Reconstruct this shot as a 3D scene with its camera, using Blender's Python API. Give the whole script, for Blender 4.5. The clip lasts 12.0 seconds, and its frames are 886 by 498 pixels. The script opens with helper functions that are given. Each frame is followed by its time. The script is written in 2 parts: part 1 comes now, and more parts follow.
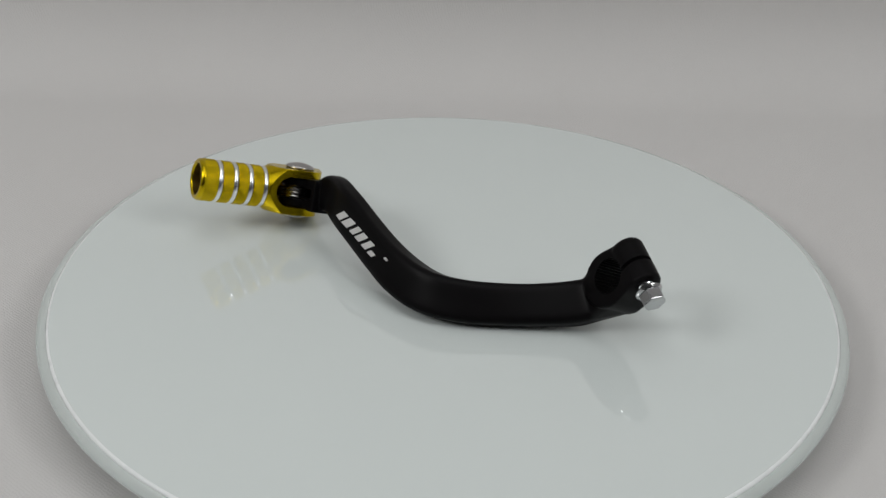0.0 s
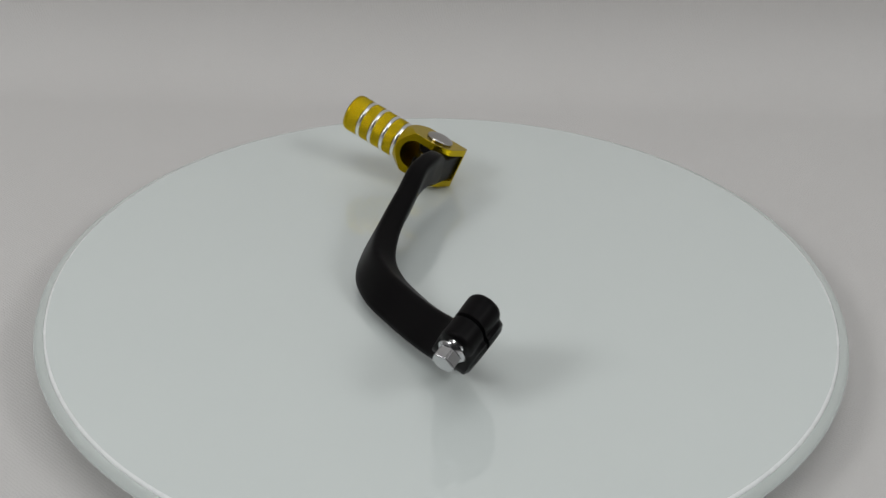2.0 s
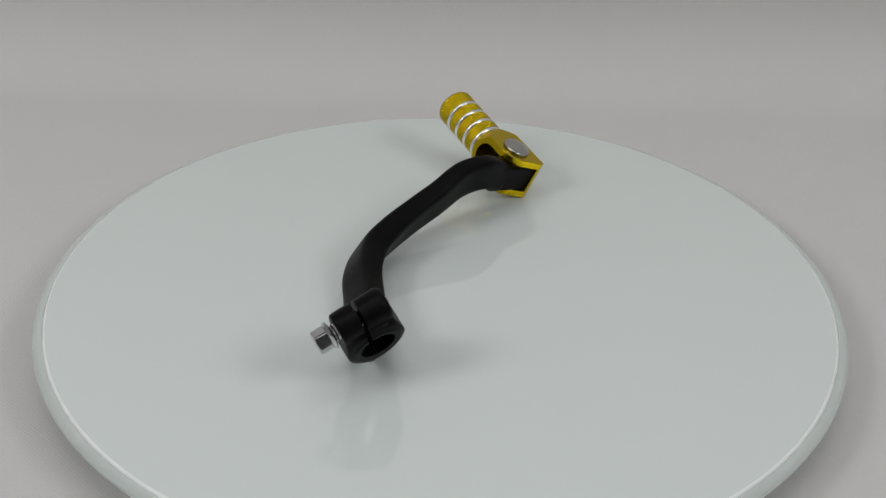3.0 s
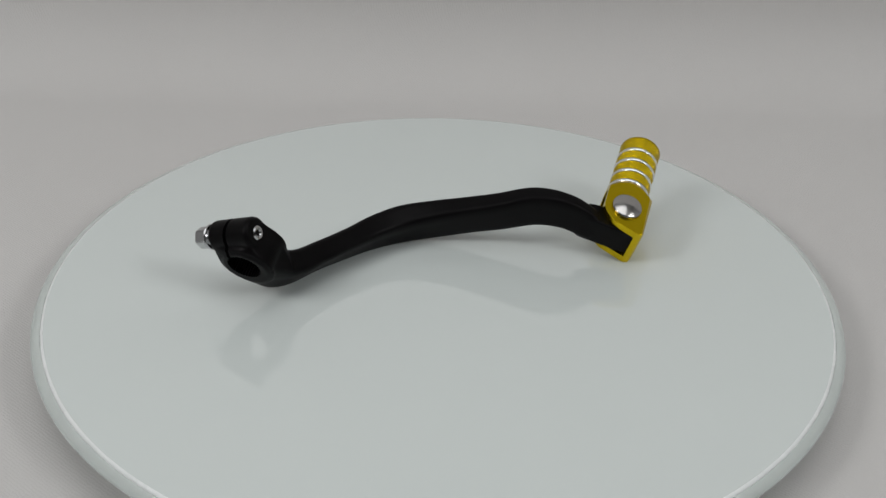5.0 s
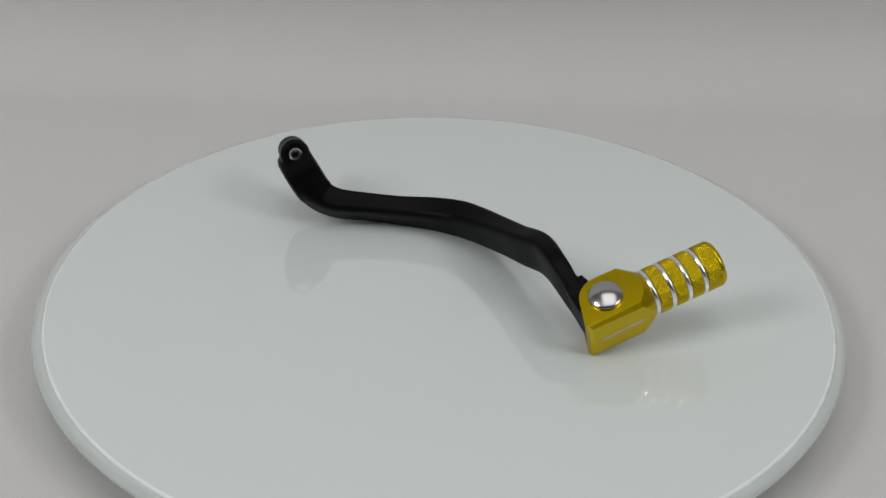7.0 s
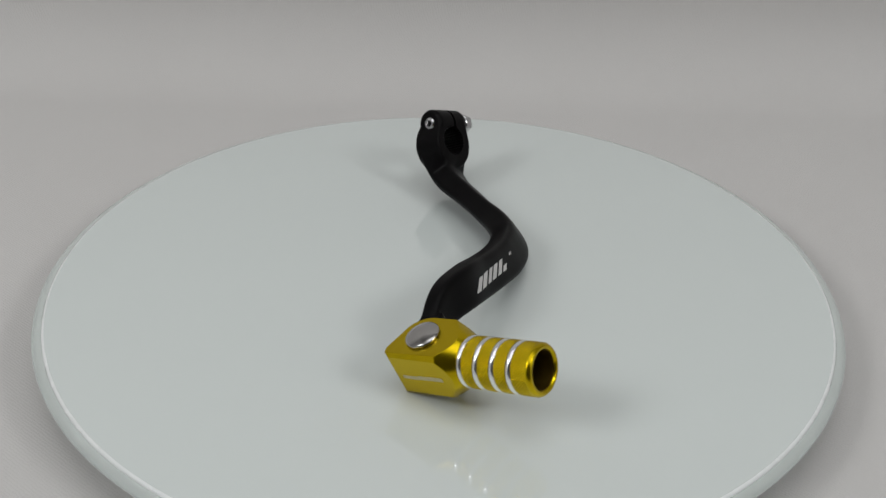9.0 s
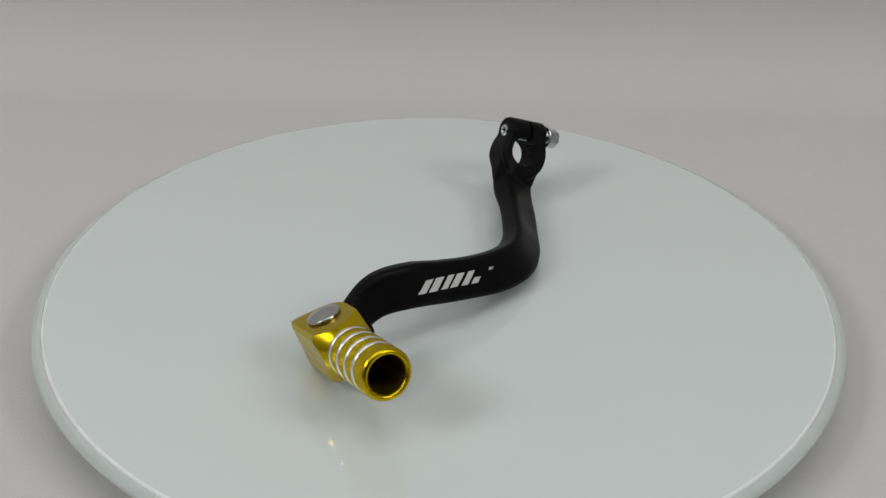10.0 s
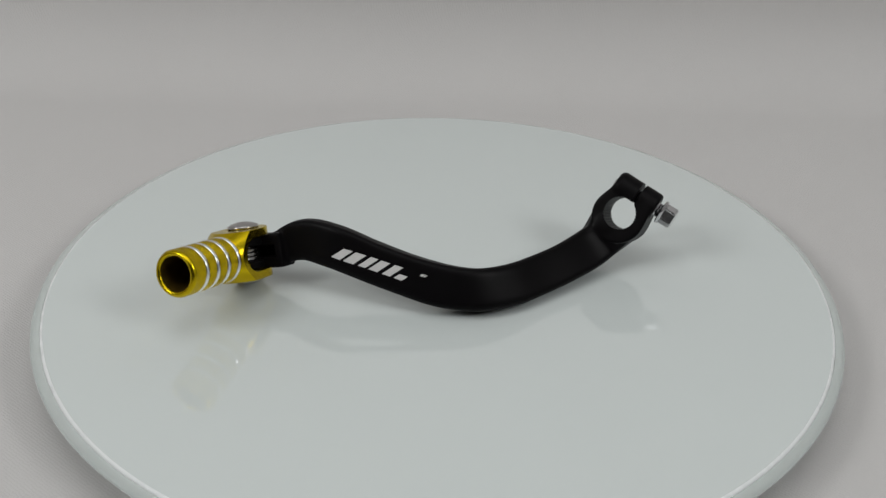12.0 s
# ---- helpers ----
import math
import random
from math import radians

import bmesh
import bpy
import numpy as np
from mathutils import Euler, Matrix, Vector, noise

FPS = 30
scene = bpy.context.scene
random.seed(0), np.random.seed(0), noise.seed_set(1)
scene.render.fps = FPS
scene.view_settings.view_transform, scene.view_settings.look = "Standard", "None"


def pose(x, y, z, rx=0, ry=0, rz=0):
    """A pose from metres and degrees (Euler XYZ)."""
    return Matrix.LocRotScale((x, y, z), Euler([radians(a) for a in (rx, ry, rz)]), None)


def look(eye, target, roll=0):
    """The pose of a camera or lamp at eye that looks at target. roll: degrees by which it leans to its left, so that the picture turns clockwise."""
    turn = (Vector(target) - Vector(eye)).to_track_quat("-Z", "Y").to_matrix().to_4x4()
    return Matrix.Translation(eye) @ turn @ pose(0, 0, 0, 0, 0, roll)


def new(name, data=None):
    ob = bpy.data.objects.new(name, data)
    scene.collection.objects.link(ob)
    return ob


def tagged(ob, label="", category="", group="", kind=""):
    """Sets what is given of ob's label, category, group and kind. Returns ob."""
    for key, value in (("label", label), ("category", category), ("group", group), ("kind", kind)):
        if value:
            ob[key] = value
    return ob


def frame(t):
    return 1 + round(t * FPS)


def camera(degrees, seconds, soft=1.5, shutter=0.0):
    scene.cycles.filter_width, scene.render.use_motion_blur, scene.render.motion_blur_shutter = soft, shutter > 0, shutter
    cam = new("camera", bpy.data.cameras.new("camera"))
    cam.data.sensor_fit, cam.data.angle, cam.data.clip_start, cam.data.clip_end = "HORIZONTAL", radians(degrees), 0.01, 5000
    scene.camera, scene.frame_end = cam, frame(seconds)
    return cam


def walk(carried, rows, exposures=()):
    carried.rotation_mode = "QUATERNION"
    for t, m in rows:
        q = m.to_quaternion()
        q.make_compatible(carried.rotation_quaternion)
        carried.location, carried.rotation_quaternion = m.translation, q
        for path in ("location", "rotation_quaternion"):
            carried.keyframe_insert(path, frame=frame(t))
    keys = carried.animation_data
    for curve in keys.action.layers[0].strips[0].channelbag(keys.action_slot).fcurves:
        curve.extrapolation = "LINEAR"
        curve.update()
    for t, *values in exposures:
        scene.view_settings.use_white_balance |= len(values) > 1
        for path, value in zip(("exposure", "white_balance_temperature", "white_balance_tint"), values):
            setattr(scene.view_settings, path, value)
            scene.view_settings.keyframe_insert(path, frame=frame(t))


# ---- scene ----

from mathutils.bvhtree import BVHTree

# ------------------------------------------------------------------ camera
EYE = (0.0, -0.3578, 0.2248)
TILT, YAW = 0.5397, 0.0016
AIM = (EYE[0] + math.sin(YAW) * math.cos(TILT), EYE[1] + math.cos(YAW) * math.cos(TILT), EYE[2] - math.sin(TILT))
cam = camera(44.30, 12.0, soft=1.4, shutter=0.3)
walk(cam, [(0.0, look(EYE, AIM, 1.35)), (12.0, look(EYE, AIM, 1.35))])

# ------------------------------------------------------------------ light
world = bpy.data.worlds.new("studio_air")
scene.world = world
world.use_nodes = True
world.node_tree.nodes["Background"].inputs[0].default_value = (0.95, 0.97, 1.0, 1)
world.node_tree.nodes["Background"].inputs[1].default_value = 0.0


def softbox(name, eye, target, size, watts, colour):
    lamp = bpy.data.lights.new(name, "AREA")
    lamp.shape, lamp.size, lamp.energy, lamp.color = "SQUARE", size, watts, colour
    ob = new(name, lamp)
    ob.matrix_world = look(eye, target)
    return ob


softbox("softbox_lamp", (-0.72, -0.46, 0.72), (0, 0, 0), 0.32, 3.3, (0.995, 1.0, 0.995))
softbox("softbox_lamp", (0.70, -0.50, 0.72), (0, 0, 0), 0.32, 2.75, (0.995, 1.0, 0.995))
softbox("ceiling_lamp", (0.0, -0.42, 1.65), (0, 0, 0), 1.2, 7.3, (0.985, 0.995, 1.0))


# ------------------------------------------------------------------ materials
def material(name, colour, rough=0.5, metal=0.0, **more):
    m = bpy.data.materials.new(name)
    m.use_nodes = True
    b = m.node_tree.nodes["Principled BSDF"]
    b.inputs["Base Color"].default_value = (*colour, 1)
    b.inputs["Roughness"].default_value = rough
    b.inputs["Metallic"].default_value = metal
    for key, value in more.items():
        b.inputs[key.replace("_", " ")].default_value = value
    return m


def node(m, kind, **values):
    n = m.node_tree.nodes.new(kind)
    for key, value in values.items():
        n.inputs[key.replace("_", " ")].default_value = value
    return n


def tie(m, a, out, b, into):
    m.node_tree.links.new(a.outputs[out], b.inputs[into])


def coords(m):
    return node(m, "ShaderNodeTexCoord")


def vary(m, colour_a, colour_b, scale, rough_a=None, rough_b=None, bump=0.0, fine=0.0, depth=0.0002):
    """Two-scale variation: blotches in colour and roughness, grain in relief."""
    b = m.node_tree.nodes["Principled BSDF"]
    c = coords(m)
    big = node(m, "ShaderNodeTexNoise", Scale=scale, Detail=4.0, Roughness=0.6)
    tie(m, c, "Object", big, "Vector")
    mix = m.node_tree.nodes.new("ShaderNodeMix")
    mix.data_type = "RGBA"
    mix.inputs[6].default_value, mix.inputs[7].default_value = (*colour_a, 1), (*colour_b, 1)
    tie(m, big, "Fac", mix, 0)
    m.node_tree.links.new(mix.outputs[2], b.inputs["Base Color"])
    if rough_a is not None:
        r = node(m, "ShaderNodeMapRange", To_Min=rough_a, To_Max=rough_b)
        tie(m, big, "Fac", r, "Value")
        tie(m, r, "Result", b, "Roughness")
    if bump:
        small = node(m, "ShaderNodeTexNoise", Scale=fine, Detail=3.0)
        tie(m, c, "Object", small, "Vector")
        bp = node(m, "ShaderNodeBump", Strength=bump, Distance=depth)
        tie(m, small, "Fac", bp, "Height")
        tie(m, bp, "Normal", b, "Normal")
    return m


BLACK = vary(material("black_anodised_aluminium", (0.003, 0.0027, 0.003), 0.42, Specular_IOR_Level=0.08), (0.0024, 0.002, 0.0024), (0.004, 0.0036, 0.004), 90, 0.33, 0.46, 0.1, 2600, 0.0001)
GOLD = vary(material("gold_anodised_aluminium", (0.72, 0.53, 0.02), 0.28, 1.0), (0.575, 0.418, 0.007), (0.605, 0.44, 0.009), 60, 0.24, 0.29)
BORE = vary(material("dull_bore_metal", (0.2, 0.13, 0.02), 0.5, 1.0), (0.16, 0.10, 0.015), (0.24, 0.16, 0.03), 300, 0.45, 0.6)
SILVER = vary(material("bright_turned_aluminium", (0.86, 0.86, 0.87), 0.2, 1.0), (0.88, 0.88, 0.89), (0.94, 0.94, 0.94), 300, 0.20, 0.30)
STEEL = vary(material("polished_steel", (0.62, 0.6, 0.59), 0.18, 1.0), (0.44, 0.425, 0.415), (0.53, 0.515, 0.505), 250, 0.15, 0.26, 0.05, 1800, 0.0001)
ZINC = vary(material("zinc_plated_steel", (0.7, 0.7, 0.71), 0.3, 1.0), (0.5, 0.5, 0.51), (0.64, 0.64, 0.65), 350, 0.14, 0.26, 0.1, 1500, 0.0001)
MARK = vary(material("engraved_pale_mark", (0.62, 0.61, 0.6), 0.5), (0.56, 0.55, 0.54), (0.68, 0.67, 0.66), 500, 0.45, 0.6)
FAINT = vary(material("faint_engraved_mark", (0.62, 0.58, 0.42), 0.5, 0.6), (0.50, 0.44, 0.24), (0.60, 0.55, 0.38), 500, 0.45, 0.6)
GLASS = vary(material("white_backed_glass", (0.66, 0.71, 0.69), 0.04, IOR=1.5, Coat_Weight=1.0, Coat_IOR=1.5, Coat_Roughness=0.015), (0.675, 0.727, 0.715), (0.692, 0.742, 0.727), 14, 0.012, 0.022)
EDGE = vary(material("polished_glass_edge", (0.8, 0.87, 0.84), 0.05, IOR=1.5, Transmission_Weight=0.5), (0.84, 0.90, 0.875), (0.88, 0.93, 0.91), 40, 0.03, 0.08)
# white that stands in for the bright highlight along the glass edge
GLINT = vary(material("white_bevel_glint", (0.86, 0.88, 0.88), 0.25, Coat_Weight=1.0, Coat_Roughness=0.12), (0.83, 0.86, 0.86), (0.88, 0.90, 0.90), 60, 0.2, 0.35)
BASE = vary(material("grey_plastic", (0.3, 0.3, 0.3), 0.5), (0.28, 0.28, 0.28), (0.33, 0.33, 0.33), 30, 0.45, 0.6)
DARK_PAINT = vary(material("dark_grey_wall_paint", (0.07, 0.07, 0.07), 0.8), (0.06, 0.06, 0.06), (0.085, 0.085, 0.085), 3, 0.75, 0.9, 0.1, 120, 0.001)
PAINT = vary(material("white_wall_paint", (0.8, 0.8, 0.79), 0.8), (0.78, 0.78, 0.77), (0.83, 0.83, 0.82), 3, 0.75, 0.9, 0.1, 120, 0.001)


def cloth_material():
    m = vary(material("white_woven_cloth", (0.62, 0.6, 0.59), 0.9), (0.568, 0.555, 0.545), (0.616, 0.603, 0.592), 6, 0.85, 0.95)
    b = m.node_tree.nodes["Principled BSDF"]
    c = coords(m)
    heights = []
    for turn in (0.5, -0.9):
        mp = node(m, "ShaderNodeMapping", Rotation=(0, 0, turn))
        tie(m, c, "Object", mp, "Vector")
        wv = node(m, "ShaderNodeTexWave", Scale=290.0, Distortion=5.0, Detail=3.0, Detail_Scale=2.5)
        tie(m, mp, "Vector", wv, "Vector")
        heights.append(wv)
    mul = m.node_tree.nodes.new("ShaderNodeMath")
    mul.operation = "ADD"
    tie(m, heights[0], "Fac", mul, 0)
    tie(m, heights[1], "Fac", mul, 1)
    bp = node(m, "ShaderNodeBump", Strength=0.16, Distance=0.0004)
    tie(m, mul, "Value", bp, "Height")
    tie(m, bp, "Normal", b, "Normal")
    return m


CLOTH = cloth_material()


# ------------------------------------------------------------------ mesh tools
def mesh_of(bm, name, smooth=True, angle=None):
    me = bpy.data.meshes.new(name)
    bm.normal_update()
    bm.to_mesh(me)
    bm.free()
    for poly in me.polygons:
        poly.use_smooth = smooth
    if smooth and angle:
        me.set_sharp_from_angle(angle=radians(angle))
    return me


def part(name, bm, mat, parent=None, label="", smooth=True, angle=35):
    me = bm if isinstance(bm, bpy.types.Mesh) else mesh_of(bm, name, smooth, angle)
    me.materials.clear()
    me.materials.append(mat)
    ob = new(name, me)
    ob.parent = parent
    return tagged(ob, label)


def revolve(profile, steps=64, closed=False, axis=None):
    """A turned solid about local x: profile of (x, radius)."""
    bm = bmesh.new()
    rings = []
    for x, r in profile:
        if r < 1e-7:
            rings.append([bm.verts.new((x, 0, 0))])
        else:
            rings.append([bm.verts.new((x, r * math.cos(a), r * math.sin(a))) for a in (2 * math.pi * k / steps for k in range(steps))])
    pairs = list(zip(rings, rings[1:])) + ([(rings[-1], rings[0])] if closed else [])
    for p, q in pairs:
        for k in range(steps):
            n = (k + 1) % steps
            if len(p) == 1 and len(q) > 1:
                bm.faces.new((p[0], q[n], q[k]))
            elif len(q) == 1 and len(p) > 1:
                bm.faces.new((p[k], p[n], q[0]))
            elif len(p) > 1:
                bm.faces.new((p[k], p[n], q[n], q[k]))
    bmesh.ops.recalc_face_normals(bm, faces=bm.faces)
    if axis is not None:
        bm.transform(axis)
    return bm


def prism(outline, z0, z1):
    """An outline in x, y drawn out from z0 to z1."""
    bm = bmesh.new()
    low = [bm.verts.new((x, y, z0)) for x, y in outline]
    high = [bm.verts.new((x, y, z1)) for x, y in outline]
    bm.faces.new(low[::-1])
    bm.faces.new(high)
    for k in range(len(low)):
        n = (k + 1) % len(low)
        bm.faces.new((low[k], low[n], high[n], high[k]))
    bmesh.ops.recalc_face_normals(bm, faces=bm.faces)
    return bm


def reach(me):
    co = np.empty(len(me.vertices) * 3)
    me.vertices.foreach_get("co", co)
    co = co.reshape(-1, 3)
    return co.min(0), co.max(0)


def volume(me):
    bm = bmesh.new()
    bm.from_mesh(me)
    v = abs(bm.calc_volume())
    bm.free()
    return v


def open_along(me, rays):
    """Whether nothing of me stands in the way of the rays."""
    tree = BVHTree.FromPolygons([v.co for v in me.vertices], [p.vertices for p in me.polygons])
    return all(tree.ray_cast(q, d)[0] is None for q, d in rays)


def cut(me, tool, way, rays=()):
    """Mesh me with tool taken off it or kept as the common part; a failed cut is tried again with the tool a hair aside."""
    low, high = reach(me)
    whole = volume(me)
    for k in range(8):
        a, b = new("solid", me), new("tool", tool)
        b.location = (0.00005 * k, -0.00003 * k, 0.00004 * k)
        mod = a.modifiers.new("cut", "BOOLEAN")
        mod.operation, mod.solver, mod.object = way, "EXACT", b
        out = bpy.data.meshes.new_from_object(a.evaluated_get(bpy.context.evaluated_depsgraph_get()))
        bpy.data.objects.remove(a)
        bpy.data.objects.remove(b)
        if len(out.vertices) > 20:
            l, h = reach(out)
            if (l >= low - 1e-5).all() and (h <= high + 1e-5).all() and 0.3 * whole < volume(out) < 0.99999 * whole and open_along(out, rays):
                return out
        print("cut tried again", tool.name, k)
    return me


def fuse(me, voxel, rounds):
    """One skin over overlapping solids, with rounded inner corners."""
    a = new("solid", me)
    mod = a.modifiers.new("skin", "REMESH")
    mod.mode, mod.voxel_size = "VOXEL", voxel
    soft = a.modifiers.new("soft", "SMOOTH")
    soft.factor, soft.iterations = 0.5, rounds
    out = bpy.data.meshes.new_from_object(a.evaluated_get(bpy.context.evaluated_depsgraph_get()))
    bpy.data.objects.remove(a)
    return out


def shaded(me, angle=35):
    for poly in me.polygons:
        poly.use_smooth = True
    me.set_sharp_from_angle(angle=radians(angle))
    return me


def axes(origin, x, z):
    """A frame from an origin, its x axis and a hint for its z axis."""
    x = Vector(x).normalized()
    z = Vector(z)
    z = (z - x * z.dot(x)).normalized()
    y = z.cross(x)
    return Matrix(((x.x, y.x, z.x, origin[0]), (x.y, y.y, z.y, origin[1]), (x.z, y.z, z.z, origin[2]), (0, 0, 0, 1)))


def tube(points, radius, steps=10):
    bm = bmesh.new()
    rings = []
    pts = [Vector(q) for q in points]
    for i, q in enumerate(pts):
        t = (pts[min(i + 1, len(pts) - 1)] - pts[max(i - 1, 0)]).normalized()
        s = t.orthogonal().normalized() if i == 0 else (rings_s - t * rings_s.dot(t)).normalized()
        rings_s = s
        u = t.cross(s)
        rings.append([bm.verts.new(q + radius * (math.cos(a) * s + math.sin(a) * u)) for a in (2 * math.pi * k / steps for k in range(steps))])
    for p, q in zip(rings, rings[1:]):
        for k in range(steps):
            bm.faces.new((p[k], p[(k + 1) % steps], q[(k + 1) % steps], q[k]))
    bm.faces.new(rings[0][::-1])
    bm.faces.new(rings[-1])
    bmesh.ops.recalc_face_normals(bm, faces=bm.faces)
    return bm


# ------------------------------------------------------------------ setting
CLOTH_Z = -0.016


def build_cloth():
    """A cloth laid flat that sweeps up behind the turntable."""
    bend_y, bend_r, lean = 0.193, 0.05, radians(87)
    line = [(-0.46 + 0.653 * k / 60, CLOTH_Z) for k in range(61)]
    for k in range(1, 25):
        a = lean * k / 24
        line.append((bend_y + bend_r * math.sin(a), CLOTH_Z + bend_r * (1 - math.cos(a))))
    y, z = line[-1]
    for k in range(1, 31):
        d = 0.9 * k / 30
        line.append((y + d * math.cos(lean), z + d * math.sin(lean)))
    bm = bmesh.new()
    rows = []
    for i, (y, z) in enumerate(line):
        row = []
        for k in range(81):
            x = -1.1 + 2.2 * k / 80
            soft = 0.0015 * noise.noise((x * 4, y * 4, z * 4)) + 0.0006 * noise.noise((x * 14, y * 14, z * 9))
            row.append(bm.verts.new((x, y - (soft if z > CLOTH_Z + 0.05 else 0), z + (soft if z <= CLOTH_Z + 0.05 else 0))))
        rows.append(row)
    for p, q in zip(rows, rows[1:]):
        for k in range(80):
            bm.faces.new((p[k], p[k + 1], q[k + 1], q[k]))
    ob = part("backdrop", bm, CLOTH)
    thick = ob.modifiers.new("thickness", "SOLIDIFY")
    thick.thickness, thick.offset = 0.0015, -1
    return tagged(ob, "plain off-white woven cloth swept up behind the turntable", "backdrop", kind="structure")


def slab(name, x0, x1, y0, y1, z0, z1, label, category, paint=PAINT):
    bm = prism([(x0, y0), (x1, y0), (x1, y1), (x0, y1)], z0, z1)
    return tagged(part(name, bm, paint, smooth=False), label, category, kind="structure")


build_cloth()
# unseen room: white sides add bounce, dark floor and south wall darken reflections
FLOOR_Z = CLOTH_Z - 0.006
slab("floor", -1.6, 1.6, -1.7, 1.5, FLOOR_Z - 0.1, FLOOR_Z, "unseen floor under the cloth, dark grey to darken reflections", "floor", DARK_PAINT)
slab("wall_north", -1.6, 1.6, 1.5, 1.6, FLOOR_Z, 1.9, "unseen plain white wall added for bounced light", "wall")
slab("wall_south", -1.6, 1.6, -1.8, -1.7, FLOOR_Z, 1.9, "unseen wall behind the camera, dark grey to darken reflections", "wall", DARK_PAINT)
slab("wall_west", -1.7, -1.6, -1.8, 1.6, FLOOR_Z, 1.9, "unseen plain white wall added for bounced light", "wall")
slab("wall_east", 1.6, 1.7, -1.8, 1.6, FLOOR_Z, 1.9, "unseen plain white wall added for bounced light", "wall")
slab("ceiling", -1.7, 1.7, -1.8, 1.6, 1.9, 2.0, "unseen plain white ceiling added for bounced light", "ceiling")


# ------------------------------------------------------------------ turntable
def build_turntable():
    thing = tagged(new("turntable"), "round white-backed glass turntable with a polished rounded edge", "turntable")
    thing.empty_display_size = 0.02
    upright = pose(0, 0, 0, 0, -90, 0)
    flat, half = 0.1473, 0.0020
    plate = revolve([(0, 0), (0, 0.05), (0, 0.1), (0, flat - 0.0011), (-2 * half, flat - 0.0011), (-2 * half, 0)], 192, axis=upright)
    # this bevel carries the edge highlight as white colour
    bevel = [(0.0, flat - 0.00108), (-0.00004, flat - 0.0008), (-0.0003, flat - 0.0003), (-0.0008, flat), (-0.0018, flat), (-0.0018, flat - 0.00108)]
    part("glint_bevel", revolve(bevel, 192, closed=True, axis=upright), GLINT, thing, "thin bevel round the glass, whitened to stand for its highlight")
    part("glass_plate", plate, GLASS, thing, "milky pale green-white glass disc")
    rim = [(-half - 0.0003 + (half - 0.0005) * math.cos(a), flat + 0.00004 + 0.0034 * math.sin(a)) for a in (math.pi * k / 16 for k in range(17))]
    part("glass_edge", revolve(rim, 192, closed=True, axis=upright), EDGE, thing, "clear polished rounded glass edge", angle=80)
    # the outer edge highlight, modelled as a thin pale ring
    lower = [(-half - 0.0003 + s * (half - 0.0005) * math.cos(a), flat + 0.00004 + s * 0.0034 * math.sin(a)) for s, n in ((1.03, range(11)), (0.9, range(10, -1, -1))) for a in (radians(98 + 2.8 * k) for k in n)]
    part("lower_glint", revolve(lower, 192, closed=True, axis=upright), GLINT, thing, "thin pale ring standing for the highlight round the lower glass edge", angle=80)
    top = -2 * half - 0.0002
    foot = [(top, 0), (top, 0.055), (top - 0.003, 0.058), (-0.012, 0.062), (CLOTH_Z + 0.0025, 0.066), (CLOTH_Z + 0.0012, 0.064), (CLOTH_Z + 0.0012, 0)]
    part("drive_base", revolve(foot, 96, axis=upright), BASE, thing, "grey plastic turntable base")
    return thing


turntable = build_turntable()

# ------------------------------------------------------------------ gear lever
# arm: place (mm), width, height (mm), lean (degrees) from the tip joint to the clamp
ARM = [
    (-51.7, 34.9, 13.4, 5.0, 11.5, 15.0),
    (-44.8, 25.3, 19.6, 6.6, 15.2, 16.7),
    (-39.2, 14.1, 19.9, 7.9, 15.9, 18.7),
    (-31.6, 3.0, 16.3, 8.4, 15.4, 21.0),
    (-24.0, -8.3, 13.1, 8.9, 15.2, 23.9),
    (-15.7, -18.9, 10.3, 9.9, 15.8, 27.7),
    (-5.9, -27.4, 8.6, 10.7, 15.8, 32.0),
    (6.3, -31.7, 7.8, 10.0, 15.6, 36.5),
    (19.8, -33.0, 7.6, 9.0, 15.2, 40.7),
    (33.1, -33.6, 8.0, 9.2, 15.2, 44.7),
    (46.7, -33.2, 9.0, 10.2, 15.7, 46.0),
    (55.0, -33.8, 12.2, 11.0, 14.5, 42.0),
    (59.8, -35.2, 16.5, 9.5, 10.5, 36.0),
]
MM = 0.001
CLAMP = (61.5 * MM, -36.0 * MM, 20.0 * MM)
BORE_AXIS = (0.805, 0.385, -0.451)
CLAMP_UP = (0.453, -0.110, 0.884)
# the clamp bolt lies a little askew to the bore
LUG = pose(-0.0018, 0, 0.0096, 2.5, 0, 2.7)
JOINT = (-61.8 * MM, 39.1 * MM, 13.7 * MM)
GRIP_AXIS = (-0.868, -0.389, 0.307)
PIN_AXIS = (0.165, 0.380, 0.910)


def glide(rows, n):
    """A smooth curve through rows."""
    a = np.array(rows, float)
    q = np.vstack([2 * a[0] - a[1], a, 2 * a[-1] - a[-2]])
    s = np.linspace(0, len(a) - 1 - 1e-9, n)
    i = s.astype(int)
    u = (s - i)[:, None]
    b, c, d, e = q[i], q[i + 1], q[i + 2], q[i + 3]
    return 0.5 * (2 * c + (d - b) * u + (2 * b - 5 * c + 4 * d - e) * u * u + (3 * c - b - 3 * d + e) * u ** 3)


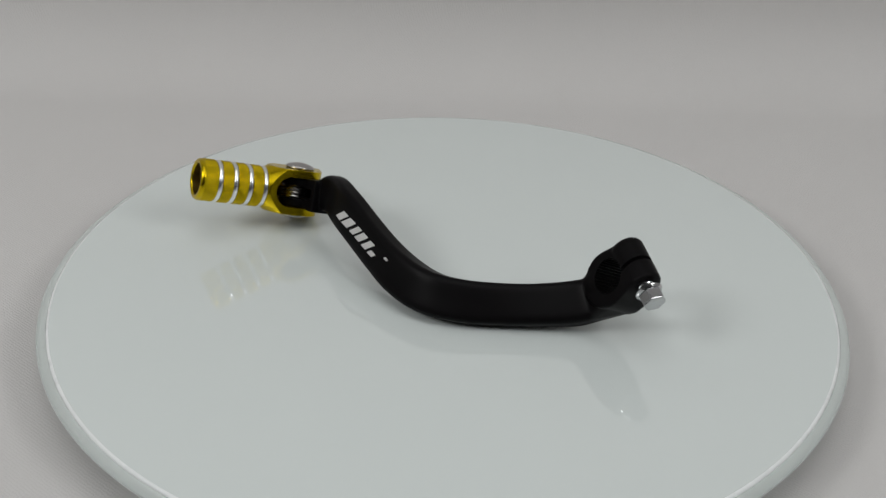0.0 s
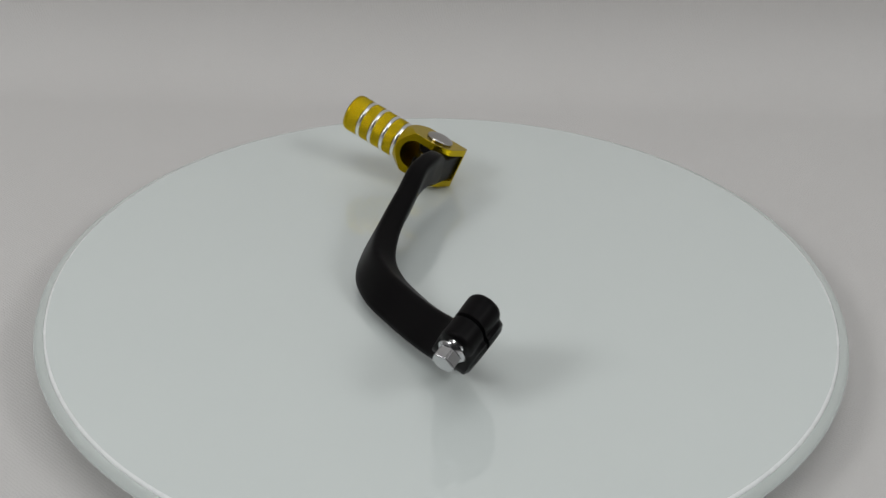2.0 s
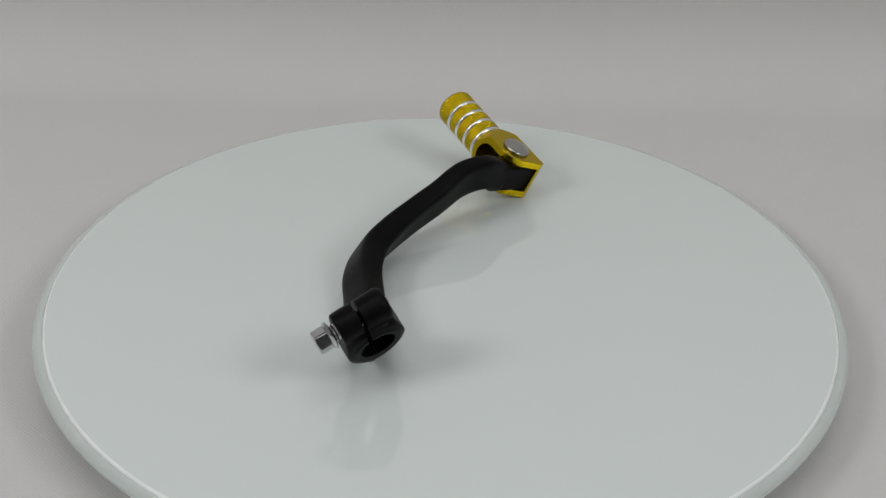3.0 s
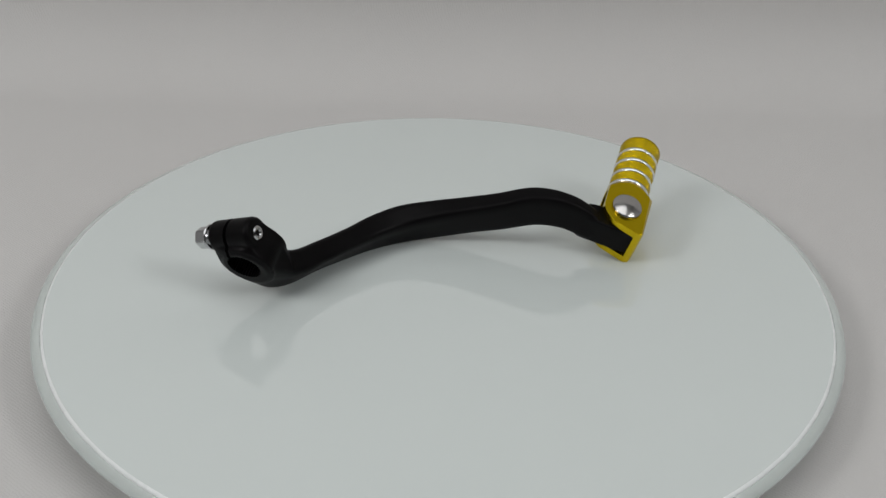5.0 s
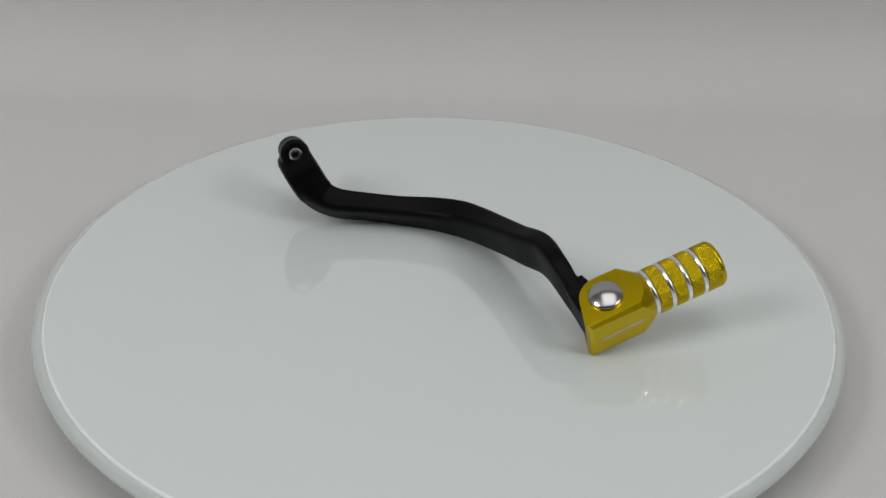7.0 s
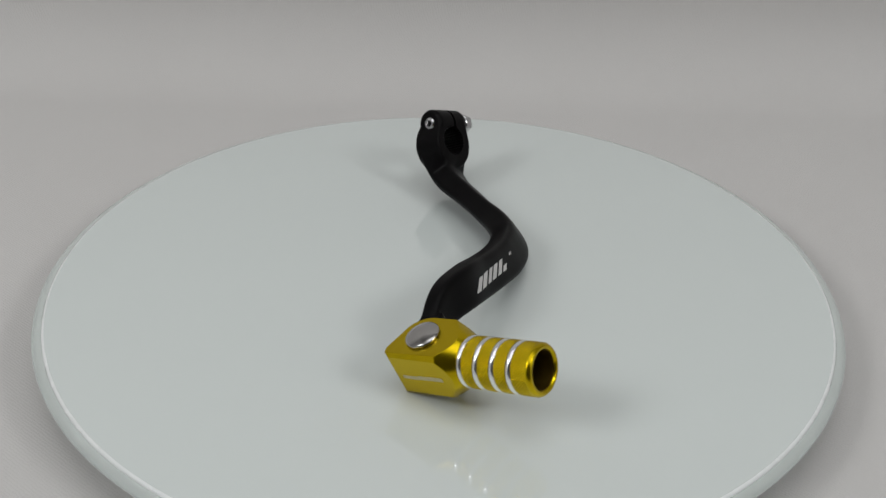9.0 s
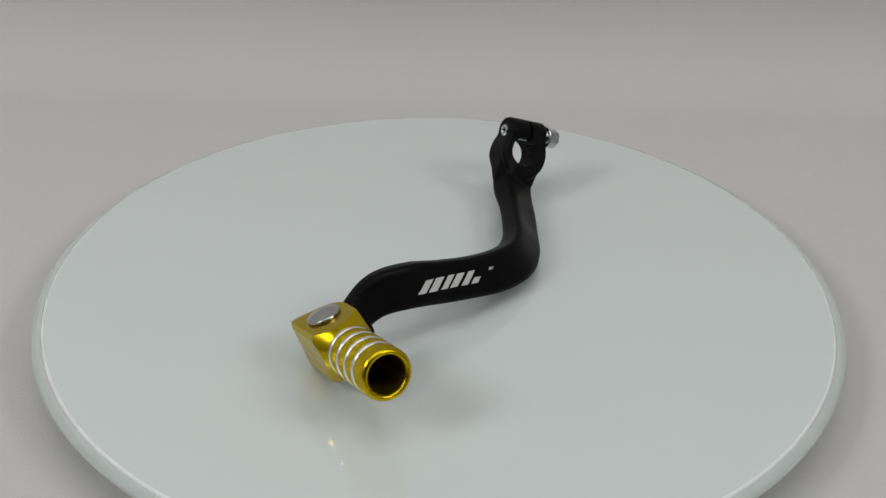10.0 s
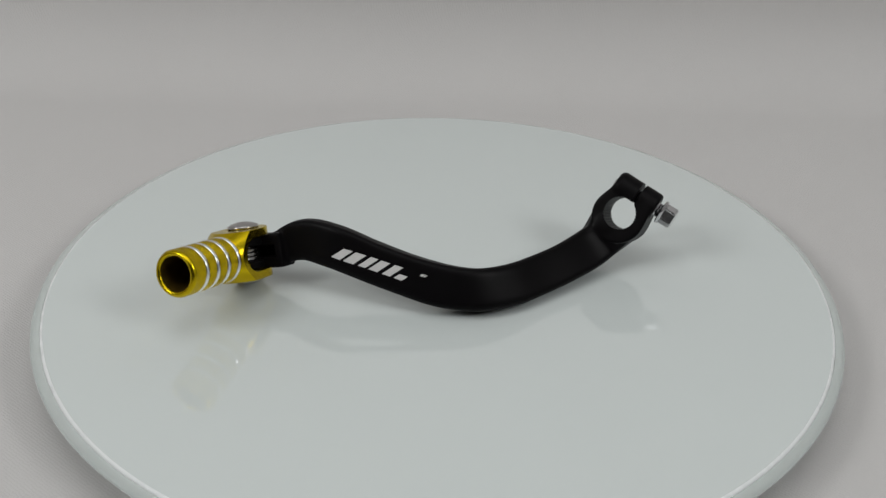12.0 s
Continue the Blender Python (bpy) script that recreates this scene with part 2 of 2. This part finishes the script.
def arm_solid(span=None):
    """The bar of the arm, or a short stretch of it."""
    g = glide(ARM, 110)
    mid = g[:, :3] * MM
    bm = bmesh.new()
    rings = []
    for i in span or range(len(g)):
        row = g[i]
        t = Vector(mid[min(i + 1, len(g) - 1)] - mid[max(i - 1, 0)]).normalized()
        s = t.cross(Vector((0, 0, 1))).normalized()
        u = s.cross(t)
        a = radians(row[5])
        s, u = s * math.cos(a) + u * math.sin(a), u * math.cos(a) - s * math.sin(a)
        ring = []
        for k in range(40):
            f = 2 * math.pi * k / 40
            cx, cy = math.cos(f), math.sin(f)
            x = math.copysign(abs(cx) ** 0.36, cx) * row[3] * MM / 2
            y = math.copysign(abs(cy) ** 0.36, cy) * row[4] * MM / 2
            ring.append(bm.verts.new(Vector(mid[i]) + s * x + u * y))
        rings.append(ring)
    for p, q in zip(rings, rings[1:]):
        for k in range(40):
            bm.faces.new((p[k], p[(k + 1) % 40], q[(k + 1) % 40], q[k]))
    bm.faces.new(rings[0][::-1])
    bm.faces.new(rings[-1])
    bmesh.ops.recalc_face_normals(bm, faces=bm.faces)
    return bm


def add(bm, other, m=None):
    """Puts the faces of other, moved by m, into bm."""
    if m is not None:
        other.transform(m)
    me = bpy.data.meshes.new("piece")
    other.to_mesh(me)
    other.free()
    bm.from_mesh(me)
    bpy.data.meshes.remove(me)


def clamp_frame():
    """x along the bore, z towards the slit, y along the clamp bolt (towards its head: minus y)."""
    return axes(CLAMP, BORE_AXIS, CLAMP_UP)


def build_arm(thing):
    bm = arm_solid()
    k = clamp_frame()
    hole = k @ pose(0, 0, 0.0013)
    boss = [(-0.0068, 0), (-0.0068, 0.0086), (-0.0057, 0.0099), (0.0054, 0.0099), (0.0066, 0.0086), (0.0066, 0)]
    add(bm, revolve(boss, 64), k)
    # the arm swells into the clamp
    swell = revolve(boss[:-1], 40)
    swell.transform(k)
    ends = arm_solid(range(96, 99))
    add(swell, ends)
    blend = bmesh.new()
    for v in swell.verts:
        blend.verts.new(v.co)
    swell.free()
    bmesh.ops.convex_hull(blend, input=blend.verts)
    bmesh.ops.delete(blend, geom=[v for v in blend.verts if not v.link_faces], context="VERTS")
    bmesh.ops.recalc_face_normals(blend, faces=blend.faces)
    add(bm, blend)
    lug = revolve([(-0.0105, 0), (-0.0105, 0.0051), (-0.0098, 0.0058), (0.0064, 0.0060), (0.0077, 0.0052), (0.0077, 0)], 48)
    add(bm, lug, k @ LUG @ pose(0, 0, 0, 0, 0, 90))
    web = bmesh.new()
    rim = [(0.0104 * math.cos(radians(10 * n)), 0.0104 * math.sin(radians(10 * n))) for n in range(36)] + [(-0.0100, 0.0097), (0.0072, 0.0097)]
    for x in (-0.0074, 0.0058):
        for y, z in rim:
            web.verts.new((min(x, 0.0036) if z == 0.0097 else x, y, z))
    bmesh.ops.convex_hull(web, input=web.verts)
    bmesh.ops.recalc_face_normals(web, faces=web.faces)
    add(bm, web, k)
    # tongue that enters the tip joint
    j = axes(JOINT, GRIP_AXIS, PIN_AXIS)
    add(bm, prism([(-0.0098, 0.0135), (-0.0020, 0.0125), (0.0, 0.0055), (0.0, -0.0050), (-0.0098, -0.0068)], -0.0060, 0.0060), j)
    add(bm, prism([(-0.0094, 0.0150), (-0.0020, 0.0140), (-0.0010, 0.0092), (-0.0094, 0.0092)], -0.0064, 0.0065), j)
    me = fuse(mesh_of(bm, "arm"), 0.00046, 7)
    x = (k.to_3x3() @ Vector((1, 0, 0))).normalized()
    through_bore = [(hole @ Vector((-0.03, 0.0058 * math.cos(a), 0.0058 * math.sin(a))), x) for a in (0, 1.2, 2.4, 3.6, 4.8)]
    through_slit = [(k @ Vector((-0.03, -0.0026, z)), x) for z in (0.008, 0.011, 0.0155)]
    teeth = []
    for n in range(36):
        for off, r in ((0.0, 0.0061), (0.3, 0.0061), (0.5, 0.0064), (0.8, 0.0064)):
            a = 2 * math.pi * (n + off) / 36
            teeth.append((r * math.cos(a), r * math.sin(a)))
    bore = prism(teeth, -0.03, 0.03)
    bore.transform(hole @ pose(0, 0, 0, 0, 90, 0))
    me = cut(me, mesh_of(bore, "bore"), "DIFFERENCE", through_bore)
    slit = prism([(-0.02, -0.0033), (0.02, -0.0033), (0.02, -0.0019), (-0.02, -0.0019)], 0.003, 0.03)
    slit.transform(k)
    me = cut(me, mesh_of(slit, "slit"), "DIFFERENCE", through_bore + through_slit)
    groove = prism([(-0.0060, 0.0030), (0.010, 0.0030), (0.010, 0.0118), (-0.0060, 0.0118)], -0.0022, 0.0024)
    groove.transform(j)
    me = cut(me, mesh_of(groove, "groove"), "DIFFERENCE", through_bore + through_slit)
    for side, wide in ((0, 0.0070), (180, 0.0080)):
        flare = revolve([(0.0036, 0), (0.0036, 0.0030), (0.0052, 0.0061), (0.0060, 0.5 * wide + 0.0031), (0.0066, wide), (0.0140, wide), (0.0140, 0)], 48)
        flare.transform(hole @ pose(0, 0, 0, 0, side, 0))
        me = cut(me, mesh_of(flare, "flare"), "DIFFERENCE", through_bore + through_slit)
    return part("arm", shaded(me, 40), BLACK, thing, "satin black forged arm with a split splined clamp")


def build_clamp_bolt(thing):
    k = clamp_frame() @ LUG @ pose(0, 0, 0, 0, 0, -90)
    shank = [(-0.0074, 0.0), (-0.0074, 0.0009), (-0.0083, 0.0014), (-0.0084, 0.0021), (-0.0079, 0.0026)]
    for n in range(20):
        x = -0.0072 + n * 0.00101
        shank += [(x, 0.0026), (x + 0.00045, 0.0029)]
    shank += [(0.0139, 0.0028), (0.0139, 0.0)]
    bolt = part("clamp_bolt", revolve(shank, 32, axis=k), ZINC, thing, "zinc plated clamp bolt")
    part("flange", revolve([(0.0124, 0), (0.0124, 0.0045), (0.0128, 0.0048), (0.0132, 0.0046), (0.0138, 0.0040), (0.0138, 0)], 40, axis=k), ZINC, bolt)
    hexagon = [(0.0042 * math.cos(math.pi * n / 3), 0.0042 * math.sin(math.pi * n / 3)) for n in range(6)]
    head = prism(hexagon, 0.0136, 0.0181)
    bmesh.ops.bevel(head, geom=head.edges[:], offset=0.0004, segments=2, affect="EDGES")
    head.transform(k @ pose(0, 0, 0, 0, 90, 0))
    part("hex_head", head, ZINC, bolt)


def build_joint(thing):
    j = axes(JOINT, GRIP_AXIS, PIN_AXIS)
    w, back, h = 0.0087, 0.0092, 0.0092
    # y points to the open side of the joint, minus y to its closed wall
    outline = [(0.0165, -back), (0.0165, w), (0.001, w)]
    for n in range(1, 12):
        a = radians(90 + 68 * n / 11)
        outline.append((0.0091 * math.cos(a), 0.0087 * math.sin(a)))
    outline += [(-0.0108, -0.0050), (-0.0112, -0.0064), (-0.0110, -0.0075), (-0.0105, -0.0086), (-0.0096, -back)]
    block = prism(outline, -h, h)
    rims = [e for e in block.edges if abs(e.verts[0].co.z - e.verts[1].co.z) < 1e-6 and abs((e.verts[0].co.y + e.verts[1].co.y) / 2 + back) < 1e-4]
    bmesh.ops.bevel(block, geom=rims, offset=0.0016, segments=1, affect="EDGES")
    cone = revolve([(-0.03, 0), (-0.03, 0.0134), (0.0070, 0.0135), (0.0150, 0.0082), (0.0150, 0)], 64)
    me = cut(mesh_of(block, "knuckle", False), mesh_of(cone, "cone", False), "INTERSECT")
    slot = [(-0.03, -0.0062), (0.0055, -0.0062)]
    slot += [(0.0055 + 0.0062 * math.cos(radians(-90 + 15 * n)), 0.0062 * math.sin(radians(-90 + 15 * n))) for n in range(1, 12)]
    slot += [(0.0055, 0.0062), (-0.03, 0.0062)]
    pocket = prism(slot, -0.0060, 0.03)
    pocket.transform(pose(0, 0, 0, -90, 0, 0))
    me = cut(me, mesh_of(pocket, "pocket", False), "DIFFERENCE")
    me.transform(j)
    knuckle = part("tip_knuckle", shaded(me, 25), GOLD, thing, "gold anodised folding tip joint")
    bev = knuckle.modifiers.new("edges", "BEVEL")
    bev.width, bev.segments, bev.limit_method, bev.angle_limit = 0.00045, 3, "ANGLE", radians(35)
    # rivet with a domed head on both faces
    dome = [(0.0117 - 0.0013 * (n / 10) ** 2.0, 0.0055 * n / 10) for n in range(11)] + [(0.0102, 0.00575), (0.0098, 0.0059), (0.0094, 0.0058), (0.0092, 0.0054), (0.0084, 0.0053), (0.0084, 0)]
    up = j @ pose(0, 0, 0, 0, -90, 0)
    rivet = part("rivet", revolve(dome, 48, axis=up), STEEL, thing, "polished domed steel rivet")
    part("rivet_tail", revolve(dome, 48, axis=j @ pose(0, 0, 0, 0, 90, 0)), STEEL, rivet)
    part("pivot_pin", revolve([(-0.0085, 0), (-0.0085, 0.0032), (0.0085, 0.0032), (0.0085, 0)], 32, axis=up), STEEL, rivet)
    # return spring round the pin
    for n in range(3):
        z = -0.0022 + 0.0016 * n
        loop = [(0.0010 + 0.0050 * math.cos(a), 0.0050 * math.sin(a), z + 0.0002 * a) for a in (2 * math.pi * i / 40 for i in range(41))]
        coil = tube(loop, 0.00068)
        coil.transform(j)
        part("spring_coil", coil, STEEL, thing, "bright return spring coil")
    for z in (-0.0043, 0.0043):
        part("joint_eye", revolve([(z - 0.0016, 0.0033), (z - 0.0016, 0.0068), (z - 0.0011, 0.0073), (z + 0.0011, 0.0073), (z + 0.0016, 0.0068), (z + 0.0016, 0.0033)], 40, closed=True, axis=up), BLACK, thing, "black eye of the arm in the joint")
    # faint mark on the closed wall
    for x0, x1, z0, z1 in ((-0.0072, -0.0010, -0.0014, 0.0000), (-0.0008, 0.0034, -0.0012, 0.0004), (0.0036, 0.0092, -0.0010, 0.0006)):
        bar = prism([(x0, -back - 0.00006), (x1, -back - 0.00006), (x1, -back + 0.0003), (x0, -back + 0.0003)], z0, z1)
        bar.transform(j)
        part("side_mark", bar, FAINT, knuckle, "faint pale engraved bar")


def knurl(x0, x1, radius, steps=464, along=36):
    """A turned band with a diamond knurl cut into it."""
    bm = bmesh.new()
    rings = []
    for i in range(along + 1):
        x = x0 + (x1 - x0) * i / along
        edge = min(1.0, min(i, along - i) / 2)
        ring = []
        for k in range(steps):
            u, v = k / steps * 48, (x - x0) / 0.00112
            a, b = abs((u + v) % 1 - 0.5) * 2, abs((u - v) % 1 - 0.5) * 2
            r = radius - 0.00042 * (1 - min(a, b)) * edge - 0.0004 * (1 - edge)
            f = 2 * math.pi * k / steps
            ring.append(bm.verts.new((x, r * math.cos(f), r * math.sin(f))))
        rings.append(ring)
    for p, q in zip(rings, rings[1:]):
        for k in range(steps):
            bm.faces.new((p[k], p[(k + 1) % steps], q[(k + 1) % steps], q[k]))
    bmesh.ops.recalc_face_normals(bm, faces=bm.faces)
    return bm


def build_grip(thing):
    j = axes(JOINT, GRIP_AXIS, PIN_AXIS)
    end, r = 0.0426, 0.0085
    wall = [(0.0140, 0.0062), (0.0140, 0.0077), (0.0407, 0.0077), (0.0409, 0.0083), (0.0413, 0.0084), (0.0419, 0.0081), (0.0424, 0.0077), (end, 0.0072), (end - 0.0001, 0.0066), (end - 0.0006, 0.0062)]
    grip = part("grip", revolve(wall, 96, closed=True, axis=j), GOLD, thing, "gold anodised hollow knurled grip", angle=50)
    part("bore_lining", revolve([(0.0139, 0), (0.0139, 0.0063), (end - 0.0007, 0.0063), (end - 0.0007, 0.00612), (0.0141, 0.0060), (0.0141, 0)], 64, axis=j), BORE, grip, "dark dull inside of the grip")
    rings = [0.0159, 0.0221, 0.0283, 0.0345]
    for x in rings:
        band = [(x - 0.0010, 0.0074), (x - 0.0010, 0.0079), (x - 0.0006, 0.0083), (x, 0.0085), (x + 0.0006, 0.0083), (x + 0.0010, 0.0079), (x + 0.0010, 0.0074)]
        part("silver_ring", revolve(band, 96, axis=j), SILVER, grip, "bright machined silver ring", angle=60)
    for x0, x1 in [(a + 0.0010, b - 0.0010) for a, b in zip(rings, rings[1:])] + [(0.0355, 0.0411)]:
        bm = knurl(x0, x1, r)
        bm.transform(j)
        part("knurled_band", bm, GOLD, grip, angle=60)


def build_mark(thing, arm):
    """Plain pale shapes laid on the outer face of the arm."""
    tree = BVHTree.FromPolygons([v.co for v in arm.data.vertices], [p.vertices for p in arm.data.polygons])
    origin = Vector((-41.1, 10.1, 17.2)) * MM
    along = (Vector((-25.7, -13.8, 11.8)) * MM - origin)
    up = Vector((1.2, -2.6, 5.3)) * MM
    up -= along.normalized() * up.dot(along.normalized())
    out = up.cross(along).normalized()
    if out.dot(Vector((-0.8, -0.5, 0.2))) < 0:
        out = -out
    # slanted bars: start and foot, end and head
    shapes = [
        [(0.00, 0.14, 0.12, 0.86), (0.16, 0.14, 0.30, 0.86)],
        [(0.36, 0.14, 0.46, 0.86), (0.50, 0.14, 0.62, 0.86)],
        [(0.68, 0.14, 0.79, 0.86), (0.84, 0.14, 0.95, 0.46)],
        [(1.04, 0.70, 1.08, 0.84), (1.09, 0.70, 1.11, 0.84)],
    ]
    for group in shapes:
        bm = bmesh.new()
        for n, (u0, v0, u1, v1) in enumerate(group):
            nu, nv = max(2, int((u1 - u0) * 40)), 4
            grid = []
            for b in range(nv + 1):
                row = []
                for a in range(nu + 1):
                    v = v0 + (v1 - v0) * b / nv
                    u = u0 + (u1 - u0) * a / nu + 0.18 * (v - 0.5)
                    q = origin + along * u + up * v
                    hit = tree.ray_cast(q + out * 0.01, -out)
                    row.append(bm.verts.new((hit[0] if hit[0] else q) + out * (0.00005 + 0.00001 * n)))
                grid.append(row)
            for p, q in zip(grid, grid[1:]):
                for a in range(nu):
                    bm.faces.new((p[a], p[a + 1], q[a + 1], q[a]))
        bmesh.ops.recalc_face_normals(bm, faces=bm.faces)
        part("pale_mark", bm, MARK, arm, "plain pale slanted engraved shape")


def build_lever():
    thing = tagged(new("gear_lever"), "black motorcycle gear lever with gold folding tip, lying on the glass", "gear lever")
    thing.empty_display_size = 0.02
    arm = build_arm(thing)
    build_clamp_bolt(thing)
    build_joint(thing)
    build_grip(thing)
    build_mark(thing, arm)
    return thing


gear_lever = build_lever()


# ------------------------------------------------------------------ turning
# the plate creeps a little on its drive while it turns: seconds, x and y in mm
CREEP = [(0, 1.48, -0.16), (1.5, 1.10, -0.94), (3.2, 0.60, -1.50), (5, -0.20, -1.0), (7, 0.0, -0.1), (9, -0.03, -0.35), (10.5, -0.06, -0.8), (12, -0.43, -0.7)]


def turned(t):
    u = t / 12.0
    degrees = -math.degrees(0.4645 * t + 0.0652 * u * (u - 1) - 0.0076 * u * (u - 1) * (2 * u - 1))
    c = np.array(CREEP)
    return pose(np.interp(t, c[:, 0], c[:, 1]) * MM, np.interp(t, c[:, 0], c[:, 2]) * MM, 0, 0, 0, degrees)


def motions():
    rows = [(k * 0.5, turned(k * 0.5)) for k in range(25)]
    # the glass sits a hair off the axis of its drive
    walk(turntable, [(t, pose(-0.0002, -0.00045, 0) @ m) for t, m in rows])
    walk(gear_lever, rows)


motions()
